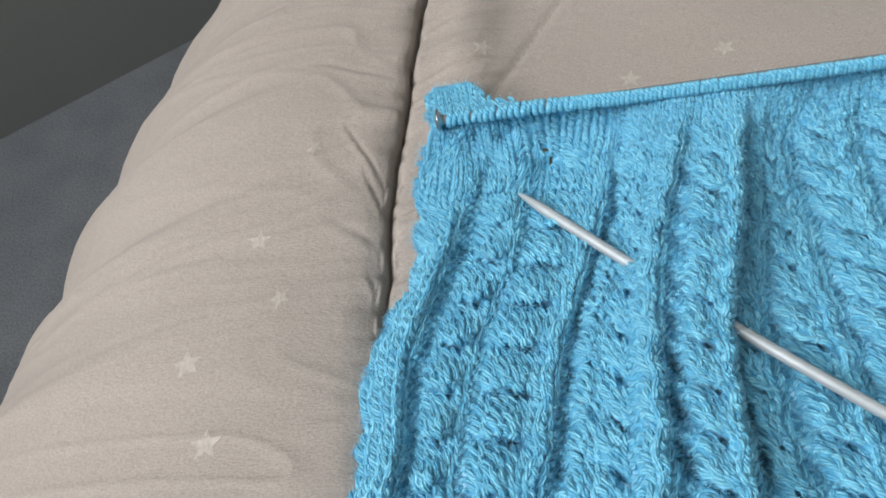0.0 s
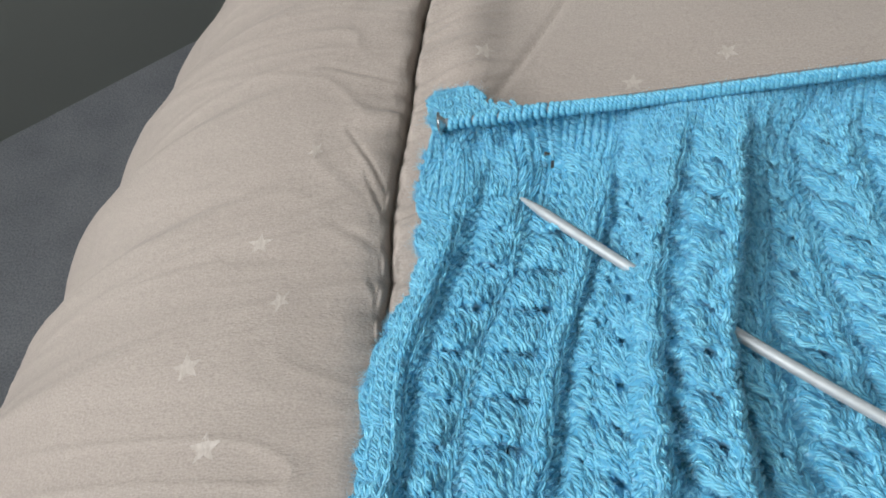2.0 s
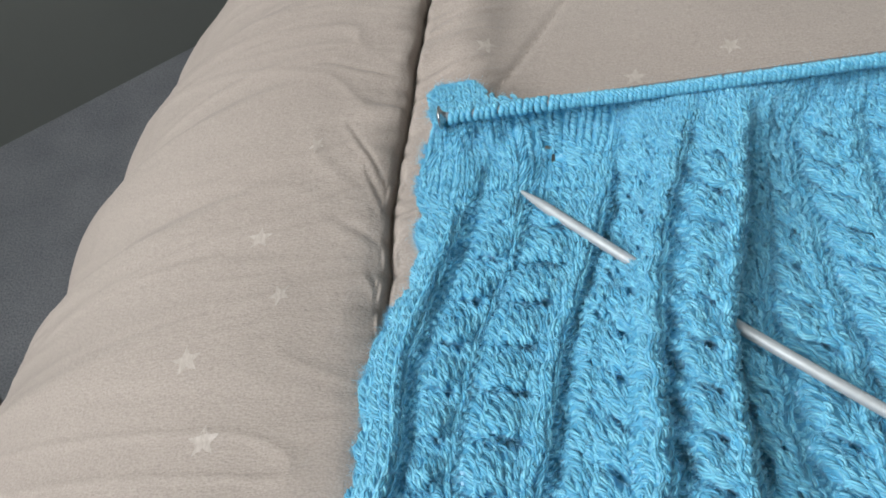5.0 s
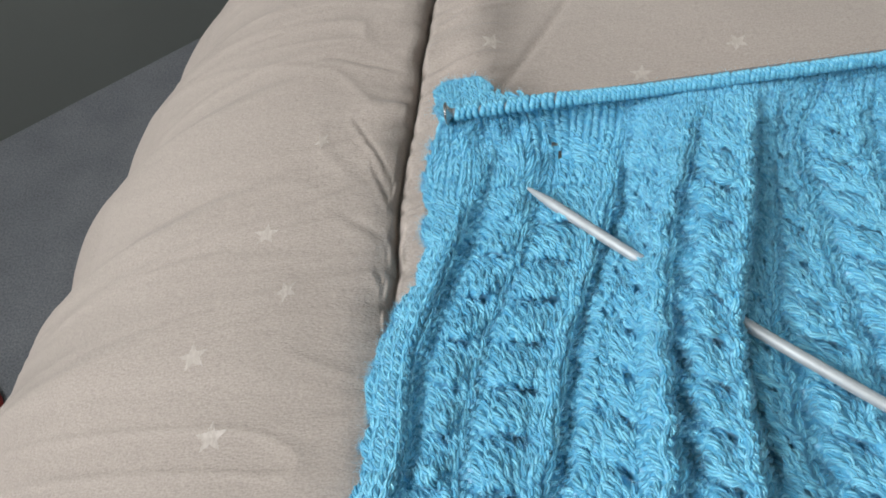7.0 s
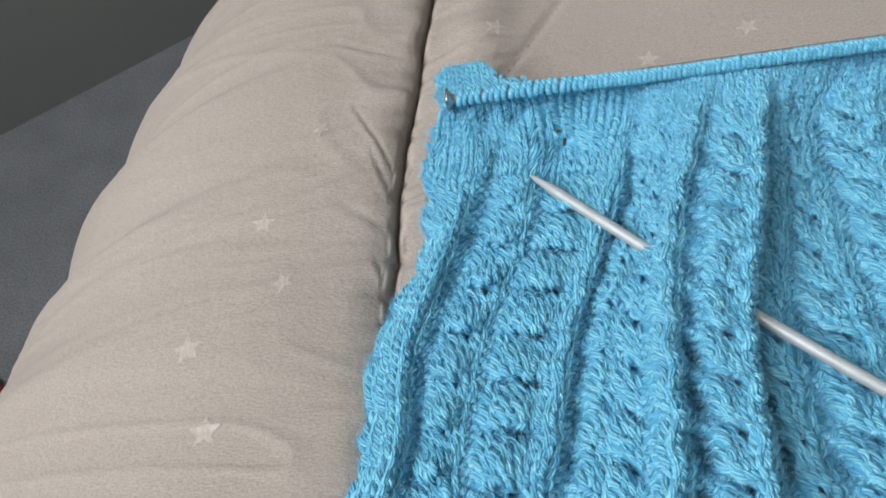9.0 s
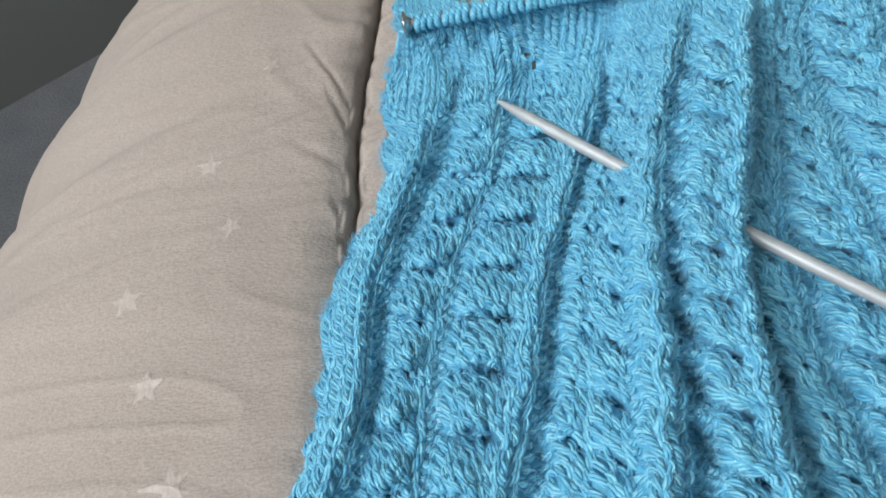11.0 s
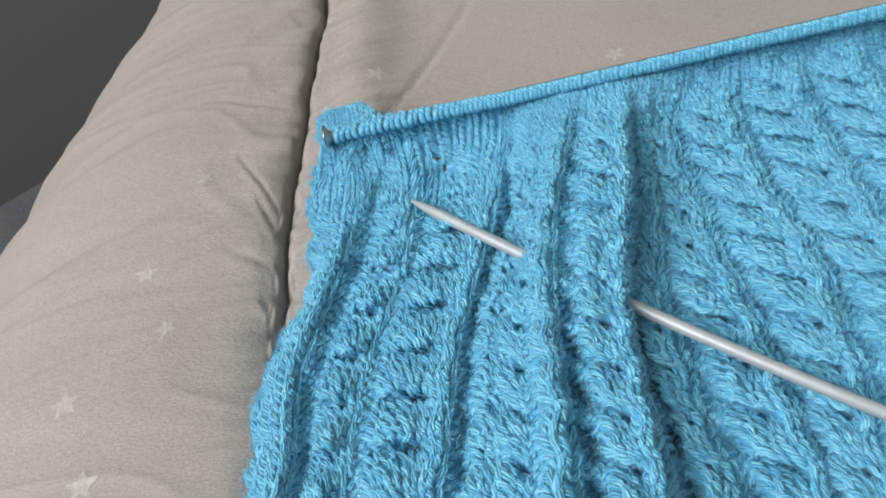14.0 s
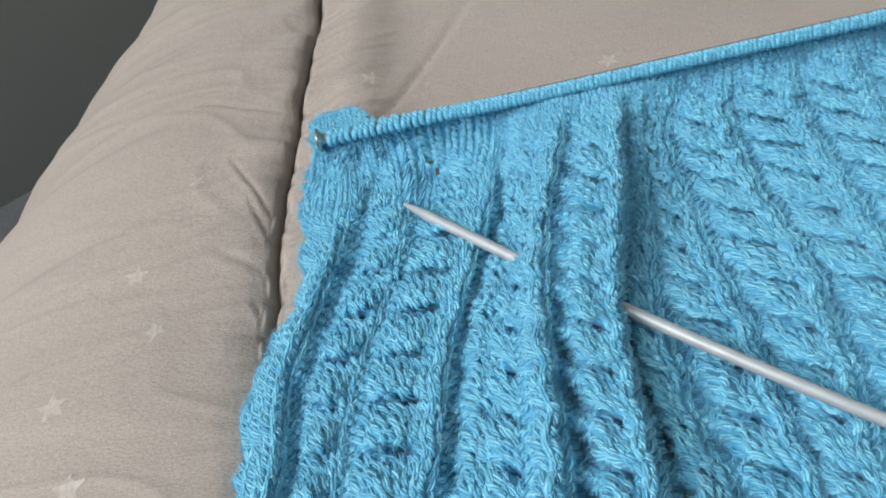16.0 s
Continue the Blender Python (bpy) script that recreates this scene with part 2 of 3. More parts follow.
def comforter_point(k, y):
    """Where the cover lies: k is the way across it from the seam (minus: over the roll), y along the bed."""
    k, y = np.broadcast_arrays(np.asarray(k, float), np.asarray(y, float))
    d = -k
    warp = 0.004 * smooth_noise(y * 55 + 3, k * 18)
    # profile of the roll: steep at the seam, a broad crown, then round and down
    lump = np.abs(np.sin(math.pi * (y / 0.0125 + 0.9 * smooth_noise(y * 31, 0.5)))) - 0.6
    dd = np.maximum(d + 0.0019 * lump * np.clip(d / 0.002, 0, 1), 0)
    # beside the seam the roll falls off in a flat facet
    facet = np.interp(y, [0.13, 0.2, 0.26, 0.3], [0.012, 0.012, 0.0085, 0.007]) * (1 + 0.10 * smooth_noise(y * 60, 4.2))
    run = dd / facet
    rise = 0.0108 * (1 - np.exp(-dd / 0.0008)) + 0.0014 * np.minimum(run, 1 - 0.08 * np.exp(-np.maximum(run - 1, 0) * 6)) + 0.0048 * (1 - np.exp(-dd / 0.016))
    over = np.clip((d - 0.0476) / 0.095, 0, 1)
    ang = over * radians(88)
    dx = np.where(d > 0.0476, 0.0476 + 0.1458 * np.sin(ang), d)
    drop = np.where(d > 0.0476, 0.1065 * (1 - np.cos(ang)), 0.0)
    hang = np.maximum(d - 0.1426, 0)
    zl = BED_TOP - 0.009 + rise - drop - hang
    dx = dx + 0.10 * hang
    # the flat side: a puffed strip up to the line of stitches, then smooth
    kr = np.maximum(k, 0)
    pressed = 1 / (1 + np.exp((y - 0.232) / 0.006))
    lump = np.abs(np.sin(math.pi * (y / 0.0105 - 0.3 * kr / 0.0105 + 0.9 * smooth_noise(y * 37 + 4, 2.5)))) - 0.6
    kk = np.maximum(kr + 0.0015 * lump * np.clip(kr / 0.002, 0, 1), 0)
    zr = BED_TOP - 0.009 + 0.0097 * (1 - np.exp(-kk / 0.0009)) + 0.0045 * np.exp(-((kr - 0.022) / 0.013) ** 2) * (1 - pressed)
    zr = zr - 0.009 * pressed * np.clip((kr - 0.013 + 0.013 * np.clip((0.17 - y) / 0.04, 0, 1)) / 0.008, 0, 1)
    line = 0.0356 + 0.46 * (y - 0.254)
    zr = zr - 0.0009 * np.exp(-((kr - line) / 0.0025) ** 2) * (kr > 0.01)
    zr = zr + 0.0025 * smooth_noise(k * 14 + 9, y * 14) * np.clip(kr / 0.05, 0, 1)
    x = crease_x(y) + np.where(k < 0, -dx + (0.0277 + 0.0124 * np.clip((y - 0.2) / 0.12, 0, 2) - 0.010 * np.clip((0.185 - y) / 0.03, 0, 1)) * np.clip(d / 0.1, 0, 1), k)
    z = np.where(k < 0, zl, zr)
    # puckers drawn in by the seam
    for q, amp, width in ((y * 95 - 0.30 * kr * 95 + 9 * warp * 20, 0.0023, 0.022), (y * 52 - 0.35 * kr * 52 + 0.5 * np.maximum(d, 0) * 52 + 5, 0.0024, 0.036)):
        side = np.where(k >= 0, 1.0, 0.8)
        z = z + side * amp * smooth_noise(q, k * 7 + 40) * np.exp(-(np.abs(k) / width) ** 1.5) * np.clip(np.abs(k) / 0.003, 0, 1)
    x = x + 0.0022 * smooth_noise(y * 70, 3.3) * np.exp(-np.abs(k) / 0.012)
    # folds that run in from the outer edge of the roll
    a = np.clip((0.16 - d) / 0.16, 0, 1.0)
    q = (y - 0.26 * np.clip(0.14 - d, 0, 0.2)) / 0.054 + 0.45 + 0.25 * smooth_noise(y * 9, d * 12 + 7)
    saw = q - np.floor(q)
    fold = np.where(saw < 0.86, saw / 0.86, (1 - saw) / 0.14)
    fold = (fold * fold * (3 - 2 * fold) - 0.5) * np.clip((y - 0.135) / 0.04, 0, 1)
    press = np.where((k < 0), np.clip((d - 0.045) / 0.10, 0, 1), 0)
    x = x - fold * 0.0100 * press ** 1.2
    z = z + fold * 0.0066 * press * (1 - 0.4 * press)
    left = (k < 0) * np.clip(d / 0.015, 0, 1)
    z = z + left * 0.0008 * smooth_noise(d * 9, (y + 0.1 * d) * 26)
    # fine drawn creases across the roll: thin sharp ridges
    for fx, fy, sl, amp, o in ((9.0, 50.0, 0.10, 0.0019, 8.0), (16.0, 80.0, -0.25, 0.0012, 31.0), (10.0, 45.0, 0.35, 0.0016, 77.0), (11.0, 48.0, -0.55, 0.0012, 51.0), (26.0, 160.0, 0.15, 0.0006, 19.0), (22.0, 210.0, -0.1, 0.0004, 93.0)):
        line = 1 - np.abs(smooth_noise(d * fx + o, (y + sl * d) * fy + o)) * 2.2
        gate = np.clip(smooth_noise(d * 11 + o * 2, y * 17 + o) + 0.35, 0, 1)
        z = z + left * 0.58 * amp * np.clip(line, 0, 1) ** 2 * gate
    # the strip beside the seam is drawn into slanting creases
    strip = np.exp(-((kr - 0.016) / 0.022) ** 2) * (kr > 0) * np.clip(kr / 0.003, 0, 1)
    for fx, fy, sl, amp, o in ((14.0, 110.0, -0.32, 0.0013, 5.0), (18.0, 170.0, -0.22, 0.0008, 45.0), (12.0, 75.0, -0.4, 0.0012, 85.0)):
        line2 = 1 - np.abs(smooth_noise(kr * fx + o, (y + sl * kr) * fy + o)) * 2.0
        z = z + strip * 1.25 * amp * np.clip(line2, 0, 1) ** 2
    # single sharp creases that the seam has drawn into the roll
    for x0, y0, x1, y1, deep, wide in CREASES:
        ex, ey = x1 - x0, y1 - y0
        size = math.hypot(ex, ey)
        t = np.clip(((x - x0) * ex + (y - y0) * ey) / size ** 2, 0, 1)
        side = ((x - x0) * ey - (y - y0) * ex) / size
        far = np.hypot(x - x0 - t * ex, y - y0 - t * ey)
        z = z - deep * (np.exp(-(far / wide) ** 2) - 0.7 * np.exp(-((far - 2.2 * wide) / (1.6 * wide)) ** 2) * (side > 0)) * np.sin(math.pi * (0.12 + 0.8 * t)) * (k < -0.004)
    z = z - shade_dip(x, y)
    # well away from the roll the cover lies a little lower
    z = z - 0.004 * np.clip((kr - 0.25) / 0.3, 0, 1)
    # the borders hang down over the sides of the bed
    past = np.maximum(x - 1.08, 0)
    near, beyond = np.maximum(-0.68 - y, 0), np.maximum(y - 1.05, 0)
    return np.stack([x - 0.9 * past, y + 0.9 * (near - beyond), z - np.minimum(past + near + beyond, 0.3)], -1)


def build_comforter():
    ks = np.concatenate([np.linspace(-0.50, -0.18, 24), np.arange(-0.178, -0.03, 0.0013), np.arange(-0.03, -0.012, 0.0009), np.arange(-0.012, 0.012, 0.0005), np.arange(0.012, 0.06, 0.0009),
                         np.arange(0.06, 0.26, 0.002), np.linspace(0.27, 1.05, 36), np.linspace(1.07, 1.4, 24)])
    ys = np.concatenate([np.linspace(-1.0, -0.66, 24), np.linspace(-0.64, 0.03, 40), np.arange(0.04, 0.46, 0.0011), np.linspace(0.463, 0.8, 90), np.linspace(0.81, 1.02, 12), np.linspace(1.04, 1.36, 24)])
    kk, yy = np.meshgrid(ks, ys)
    p = comforter_point(kk, yy)
    n, m = p.shape[:2]
    ids = np.arange(n * m).reshape(n, m)
    faces = np.stack([ids[:-1, :-1], ids[:-1, 1:], ids[1:, 1:], ids[1:, :-1]], -1).reshape(-1, 4)
    cover = mesh_object("comforter", p.reshape(-1, 3), faces, COTTON)
    tagged(cover, "cream cotton comforter with pale stars and a puckered seam", "comforter")
    return cover


def across(x, y):
    """The way across the cover at a place in plan."""
    k = np.linspace(-0.16, 0.4, 2400)
    return float(np.interp(x, comforter_point(k, y)[:, 0], k))


def build_star(cover, x, y, size, turn):
    k0 = across(x, y)
    pts = []
    for ring in (0.0, 0.5, 1.0):
        for i in range(40):
            t = i / 40 * 10
            f = t - math.floor(t)
            r0, r1 = (1.0, 0.42) if int(t) % 2 == 0 else (0.42, 1.0)
            c0, c1 = turn + math.pi * math.floor(t) / 5, turn + math.pi * (math.floor(t) + 1) / 5
            px = (1 - f) * r0 * math.cos(c0) + f * r1 * math.cos(c1)
            py = (1 - f) * r0 * math.sin(c0) + f * r1 * math.sin(c1)
            w = 1 + 0.06 * math.sin(i * 2.7 + x * 900)
            pts.append((ring * px * size * w, ring * py * size * w))
    pts = np.array(pts)
    here = comforter_point(np.array([k0 - 0.002, k0 + 0.002]), y)
    pts[:, 0] *= 0.004 / max(0.004, float(np.linalg.norm(here[1] - here[0])))
    p = comforter_point(k0 + pts[:, 0], y + pts[:, 1])
    e = 1e-4
    u = comforter_point(k0 + pts[:, 0] + e, y + pts[:, 1]) - p
    v = comforter_point(k0 + pts[:, 0], y + pts[:, 1] + e) - p
    nrm = np.cross(u, v)
    p = p + 0.00010 * nrm / np.linalg.norm(nrm, axis=1, keepdims=True)
    faces = [(r * 40 + i, r * 40 + (i + 1) % 40, (r + 1) * 40 + (i + 1) % 40, (r + 1) * 40 + i) for r in range(2) for i in range(40)]
    mesh_object("star", p, faces, STAR, cover, "pale woven star")


def tube(points, radii, sides=10, caps=True, span=None):
    """A bmesh tube along points, or only the span of it from one ring to another."""
    bm = bmesh.new()
    rings = []
    ref = Vector((0.13, 0.2, 1)).normalized()
    for i, p in enumerate(points):
        t = (Vector(points[min(i + 1, len(points) - 1)]) - Vector(points[max(i - 1, 0)])).normalized()
        a = t.cross(ref).normalized()
        b = a.cross(t)
        rings.append([bm.verts.new(Vector(p) + (a * math.cos(w) + b * math.sin(w)) * radii[i])
                      for w in (2 * math.pi * j / sides for j in range(sides))])
    if span:
        for r in rings[:span[0]] + rings[span[1]:]:
            for v in r:
                bm.verts.remove(v)
        rings = rings[span[0]:span[1]]
    for r0, r1 in zip(rings, rings[1:]):
        for j in range(sides):
            bm.faces.new((r0[j], r0[(j + 1) % sides], r1[(j + 1) % sides], r1[j]))
    if caps:
        bm.faces.new(rings[0][::-1])
        bm.faces.new(rings[-1])
    bmesh.ops.recalc_face_normals(bm, faces=bm.faces)
    return bm


comforter = build_comforter()
for sx, sy, ss, st in ((-0.051, 0.117, 0.0050, 0.35), (-0.059, 0.143, 0.0050, 0.5), (-0.032, 0.163, 0.0044, 0.9), (-0.040, 0.187, 0.0044, 0.3),
                       (0.099, 0.252, 0.0050, 0.2), (0.138, 0.262, 0.0048, 0.7), (-0.022, 0.226, 0.0042, 1.0), (0.044, 0.275, 0.005, 0.1),
                       (-0.042, 0.091, 0.0056, 0.6)):
    build_star(comforter, sx, sy, ss, st)


def build_stitch_line(cover):
    for i in range(34):
        y = 0.225 + 0.0037 * i
        k = 0.0356 + 0.46 * (y - 0.254)
        a, b = comforter_point(k, y), comforter_point(k + 0.00105, y + 0.0021)
        lift = np.array([0, 0, 0.0002])
        mid = (a + b) / 2 + lift * 2
        part("seam_stitch", tube([a - lift, mid, b - lift], [0.00013, 0.00018, 0.00013], 6), THREAD, cover)


build_stitch_line(comforter)

mattress = box("mattress", Vector((-0.06, -0.66, 0.0)), Vector((1.1, 0, 0)), Vector((0.0, 1.68, 0)), UP * 0.436, COTTON, bevel=0.03)
tagged(mattress, "cream fabric mattress hidden under the comforter", "mattress")


# ---- the knitting ----
KNIT_BASE = 0.489
ROW = 0.0028
LENGTH = 0.190
# the ropes of plain stitches, from the side edge inwards: where each runs across the bed at these distances below the needle
ROPE_S = np.array([-0.02, 0.0, 0.03, 0.06, 0.09, 0.12, 0.16, 0.20])
ROPE_X = [
    (0.0205, 0.0156, 0.0138, -0.0008, -0.0049, -0.0227), (0.0279, 0.0279, 0.0188, 0.0065, 0.0018, -0.0111),
    (0.0462, 0.0457, 0.0387, 0.0240, 0.0155, 0.0093), (0.0851, 0.0766, 0.0645, 0.0502, 0.0418, 0.0264),
    (0.0949, 0.0856, 0.0760, 0.0617, 0.0537, 0.0454), (0.1090, 0.0970, 0.0847, 0.0766, 0.0716, 0.0643),
    (0.1271, 0.1194, 0.1098, 0.0980, 0.0919, 0.0876), (0.1387, 0.1273, 0.1185, 0.1070, 0.1019, 0.1020),
    (0.1513, 0.1341, 0.1289, 0.1262, 0.1252, 0.1213), (0.1679, 0.1552, 0.1503, 0.1506, 0.1455, 0.1357),
    (0.1918, 0.1809, 0.1767, 0.1733, 0.1724, 0.1715)]
ROPE_X += [tuple(v + 0.0215 * i for v in (0.1918, 0.1830, 0.1800, 0.1775, 0.1765, 0.1755)) for i in (1, 2, 3)]
ROPE_TAB = np.array([(r[0],) + r + (1.7 * r[5] - 0.7 * r[4],) for r in ROPE_X])
ROPES = len(ROPE_X)
# height of each rope over the bedding half way down, in mm, and the stitches from it to the next
ROPE_H = np.array([4.0, 10.5, 11.5, 13.5, 13.0, 22.0, 23.5, 12.5, 11.5, 12.5, 15.5, 17.0, 17.0, 17.0])
CELL = (3, 6, 7, 4, 5, 6, 4, 5, 6, 7, 7, 7, 7)
COLUMN_AT = np.cumsum([0] + list(CELL))
COLUMNS = int(COLUMN_AT[-1])
# the hollow and the leaf blocks between two ropes: cell, hollow's place and depth in mm, leaf's place, width, height in mm, phase
CELLS = (
    (1, 0.38, 2.6, 0.76, 0.19, 6.2, 0.35), (2, 0.20, 1.4, 0.58, 0.23, 7.6, 0.10), (3, 0.50, 5.0, 0.90, 0.10, 1.5, 0.60),
    (4, 0.62, 1.0, 0.32, 0.22, 3.4, 0.30), (5, 0.28, 4.5, 0.60, 0.24, 5.6, 0.72), (6, 0.42, 4.5, 0.75, 0.18, 2.4, 0.45),
    (7, 0.24, 2.2, 0.60, 0.24, 5.2, 0.20), (8, 0.22, 2.2, 0.58, 0.25, 5.2, 0.75), (9, 0.22, 2.0, 0.58, 0.25, 5.0, 0.40),
    (10, 0.22, 2.0, 0.58, 0.25, 5.0, 0.05), (11, 0.22, 2.0, 0.58, 0.25, 5.0, 0.55), (12, 0.22, 2.0, 0.58, 0.25, 5.0, 0.25))
LEAF = 0.0136


def needle_row_y(x):
    return 0.2247 + 0.044 * (x - 0.03)


def rope_of(u):
    return np.interp(u, COLUMN_AT, np.arange(ROPES))


def top_s(u):
    """Where a column starts: a small flap stands above the needle at the left edge."""
    x = np.interp(rope_of(u), np.arange(ROPES), ROPE_TAB[:, 1])
    return np.interp(x, [0.0205, 0.024, 0.036, 0.0385, 0.041, 0.049, 0.056, 0.075], [-0.013, -0.017, -0.0175, -0.014, -0.010, -0.008, -0.002, -0.0015])


def leaf_phase(cell, at, phase, g, s):
    """Runs from 0 at the top of a leaf block to 1 at its lower end; the blocks slant down towards the next rope."""
    q = s / LEAF + phase - (0.4 if cell < 3 else 1.5) * (g - cell - at) + 0.10 * smooth_noise(s * 35, cell * 3.7)
    return q - np.floor(q)


def pit_at(off, saw):
    """The gap left at the lower end of a leaf block."""
    return np.exp(-(off / 0.09) ** 2) * np.exp(-((np.abs(saw - 0.5) - 0.5) / 0.09) ** 2)


def ease(v):
    v = np.clip(v, 0, 1)
    return v * v * (3 - 2 * v)


def knit_point(u, s):
    """A place on the fabric: u columns from the left edge, s metres below the needle."""
    u, s = np.broadcast_arrays(np.asarray(u, float), np.asarray(s, float))
    g = rope_of(u)
    gi = np.clip(np.floor(g).astype(int), 0, ROPES - 2)
    f = g - gi
    # cubic through the rope's stations
    j = np.clip(np.searchsorted(ROPE_S, s.ravel()).reshape(s.shape) - 1, 0, len(ROPE_S) - 2)
    tab = ROPE_TAB[gi] * (1 - f)[..., None] + ROPE_TAB[gi + 1] * f[..., None]
    slope = np.gradient(tab, ROPE_S, axis=-1)
    pick = lambda a, k: np.take_along_axis(a, k[..., None], -1)[..., 0]
    span = ROPE_S[j + 1] - ROPE_S[j]
    w = np.clip((s - ROPE_S[j]) / span, 0, 1.5)
    p0, p1, m0, m1 = pick(tab, j), pick(tab, j + 1), pick(slope, j) * span, pick(slope, j + 1) * span
    x = (2 * w ** 3 - 3 * w ** 2 + 1) * p0 + (w ** 3 - 2 * w ** 2 + w) * m0 + (3 * w ** 2 - 2 * w ** 3) * p1 + (w ** 3 - w ** 2) * m1
    top = tab[..., 1]
    sp = np.maximum(s, 0)
    y = needle_row_y(top) - s
    # the folds are pressed flat near the needle and open out below it
    open_up = ease((sp - 0.003) / 0.055)
    fs = f * f * (3 - 2 * f)
    ropes = ROPE_H[gi] * (1 - fs) + ROPE_H[gi + 1] * fs
    flat = np.interp(g, [0, 2, 3, 3.5, 4.5, 6.2, 6.9, 8, 13], [9.0, 8.5, 11.0, 17.0, 24.0, 26.5, 23.5, 21.0, 23.0])
    h = flat * (1 - open_up) + ropes * open_up
    # the fold over the loose needle stands up most where the needle lifts it
    h = h + 4.0 * np.exp(-((g - 5.35) / 0.95) ** 4) * np.exp(-((sp - 0.062) / 0.04) ** 2)
    # folds lowered at the near right, a shape that darkens that corner
    h = h - 4.5 * ease((sp - 0.085) / 0.075) * ease((g - 4.6) / 1.2) * ease((9.5 - g) / 2)
    # the ropes: narrow, round, standing over the ground
    near_rope = g - np.round(g)
    up = np.interp(g, [0.5, 1, 3, 3.6, 4, 6, 7, 13], [1.6, 2.0, 2.4, 2.2, 1.8, 2.6, 2.2, 2.6])
    rope_w = np.interp(np.round(g), [0, 1, 2, 3, 4, 5, 6, 7, 8, 13], [0.24, 0.26, 0.22, 0.21, 0.24, 0.22, 0.22, 0.24, 0.21, 0.20])
    h = h + up * np.exp(-(near_rope / rope_w) ** 2) * np.clip(sp / 0.02, 0.1, 1) * (g > 0.6)
    h = h + 0.5 * np.exp(-(near_rope / rope_w) ** 2) * np.sin(s / 0.0068 * 2 * math.pi + np.round(g) * 2.1) * np.clip(sp / 0.03, 0, 1)
    for cell, hollow_at, deep, at, wide, tall, phase in CELLS:
        off = g - cell
        inside = (off > -0.3) & (off < 1.3)
        begin = 0.008 if cell > 3 else 0.028
        grow = np.interp(sp, [0.0, begin, begin + 0.028, 0.2], [0.0, 0.2, 1.0, 1.0])
        if cell in (3, 6):
            grow = np.interp(sp, [0.0, 0.004, 0.02, 0.05, 0.2], [0.0, 0.15, 0.4, 0.9, 1.0])
        saw = leaf_phase(cell, at, phase, g, s)
        # hollows widen and narrow with the blocks beside them, deepened at the near right to darken it
        deeper = deep * (0.85 + 0.3 * np.sin(2 * math.pi * (saw - 0.7))) * (1 + 1.5 * ease((sp - 0.075) / 0.05) * (cell > 4))
        h = h - inside * deeper * grow * np.exp(-((off - hollow_at) / 0.17) ** 2)
        # each block swells downwards and ends in a blunt lip with a pit under it
        block = ease(saw / 0.6) * (1 - ease((saw - 0.80) / 0.20))
        band = np.exp(-np.abs((off - at) / wide) ** 3)
        h = h + inside * band * grow * tall * (block - 0.45)
        h = h - inside * grow * (4.5 + 3.0 * ease((sp - 0.08) / 0.05)) * pit_at(off - at - 0.7 * wide, saw)
        x = x + inside * np.exp(-((off - 0.8) / 0.35) ** 2) * grow * 0.0010 * np.sin(2 * math.pi * (s / LEAF + phase))
    # rolled and scalloped side edge
    h = h + 4.5 * np.sin(math.pi * np.clip(g / 1.15, 0, 1)) * (0.1 + 0.9 * open_up)
    wave = s / 0.0136 + 0.35 * smooth_noise(s * 45, 8.5)
    x = x - (0.2 + 0.8 * open_up) * np.clip(1 - g / 0.9, 0, 1) * (0.0022 * np.abs(np.sin(math.pi * wave)) + 0.0014 * smooth_noise(s * 75 + 2, 1.5))
    # the top row hangs from the needle, which rises to the right
    held = 20.4 + 95.0 * (top - 0.03)
    h = np.where(s < 0, held + 150 * s - 4.0 * (1 - np.exp(np.minimum(s, 0) / 0.004)), h + (held - h) * np.exp(-sp / 0.012))
    # slack and uneven tension
    h = h + (0.9 * smooth_noise(u * 0.42 + 20, s * 80) + 0.9 * smooth_noise(u * 0.20 + 3, s * 34 + 7)) * np.clip(sp / 0.01, 0.2, 1) + 0.3 * smooth_noise(u * 1.2, s * 220)
    h = h + 1.3 * smooth_noise(u * 0.7 + 9, s * 190 + 4) * ease((3.2 - g) / 0.8) * ease((0.085 - sp) / 0.03) * np.clip(sp / 0.006, 0, 1)
    x = x + 0.0009 * smooth_noise(u * 0.45 + 60, s * 60)
    z = KNIT_BASE + 0.001 * np.maximum(h, 1.5)
    # points slide along the camera's rays with their height, to fit its view
    off_plane = z - 0.503
    x = x - 5.2 * off_plane * (x - 0.035)
    y = y - 5.2 * off_plane * (y - 0.018)
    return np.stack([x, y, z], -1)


def knit_frame(u, s):
    p = knit_point(u, s)
    du = knit_point(u + 0.05, s) - knit_point(u - 0.05, s)
    ds = knit_point(u, s + 3e-4) - knit_point(u, s - 3e-4)
    n = np.cross(ds, du)
    n /= np.linalg.norm(n, axis=-1, keepdims=True) + 1e-12
    return p, n


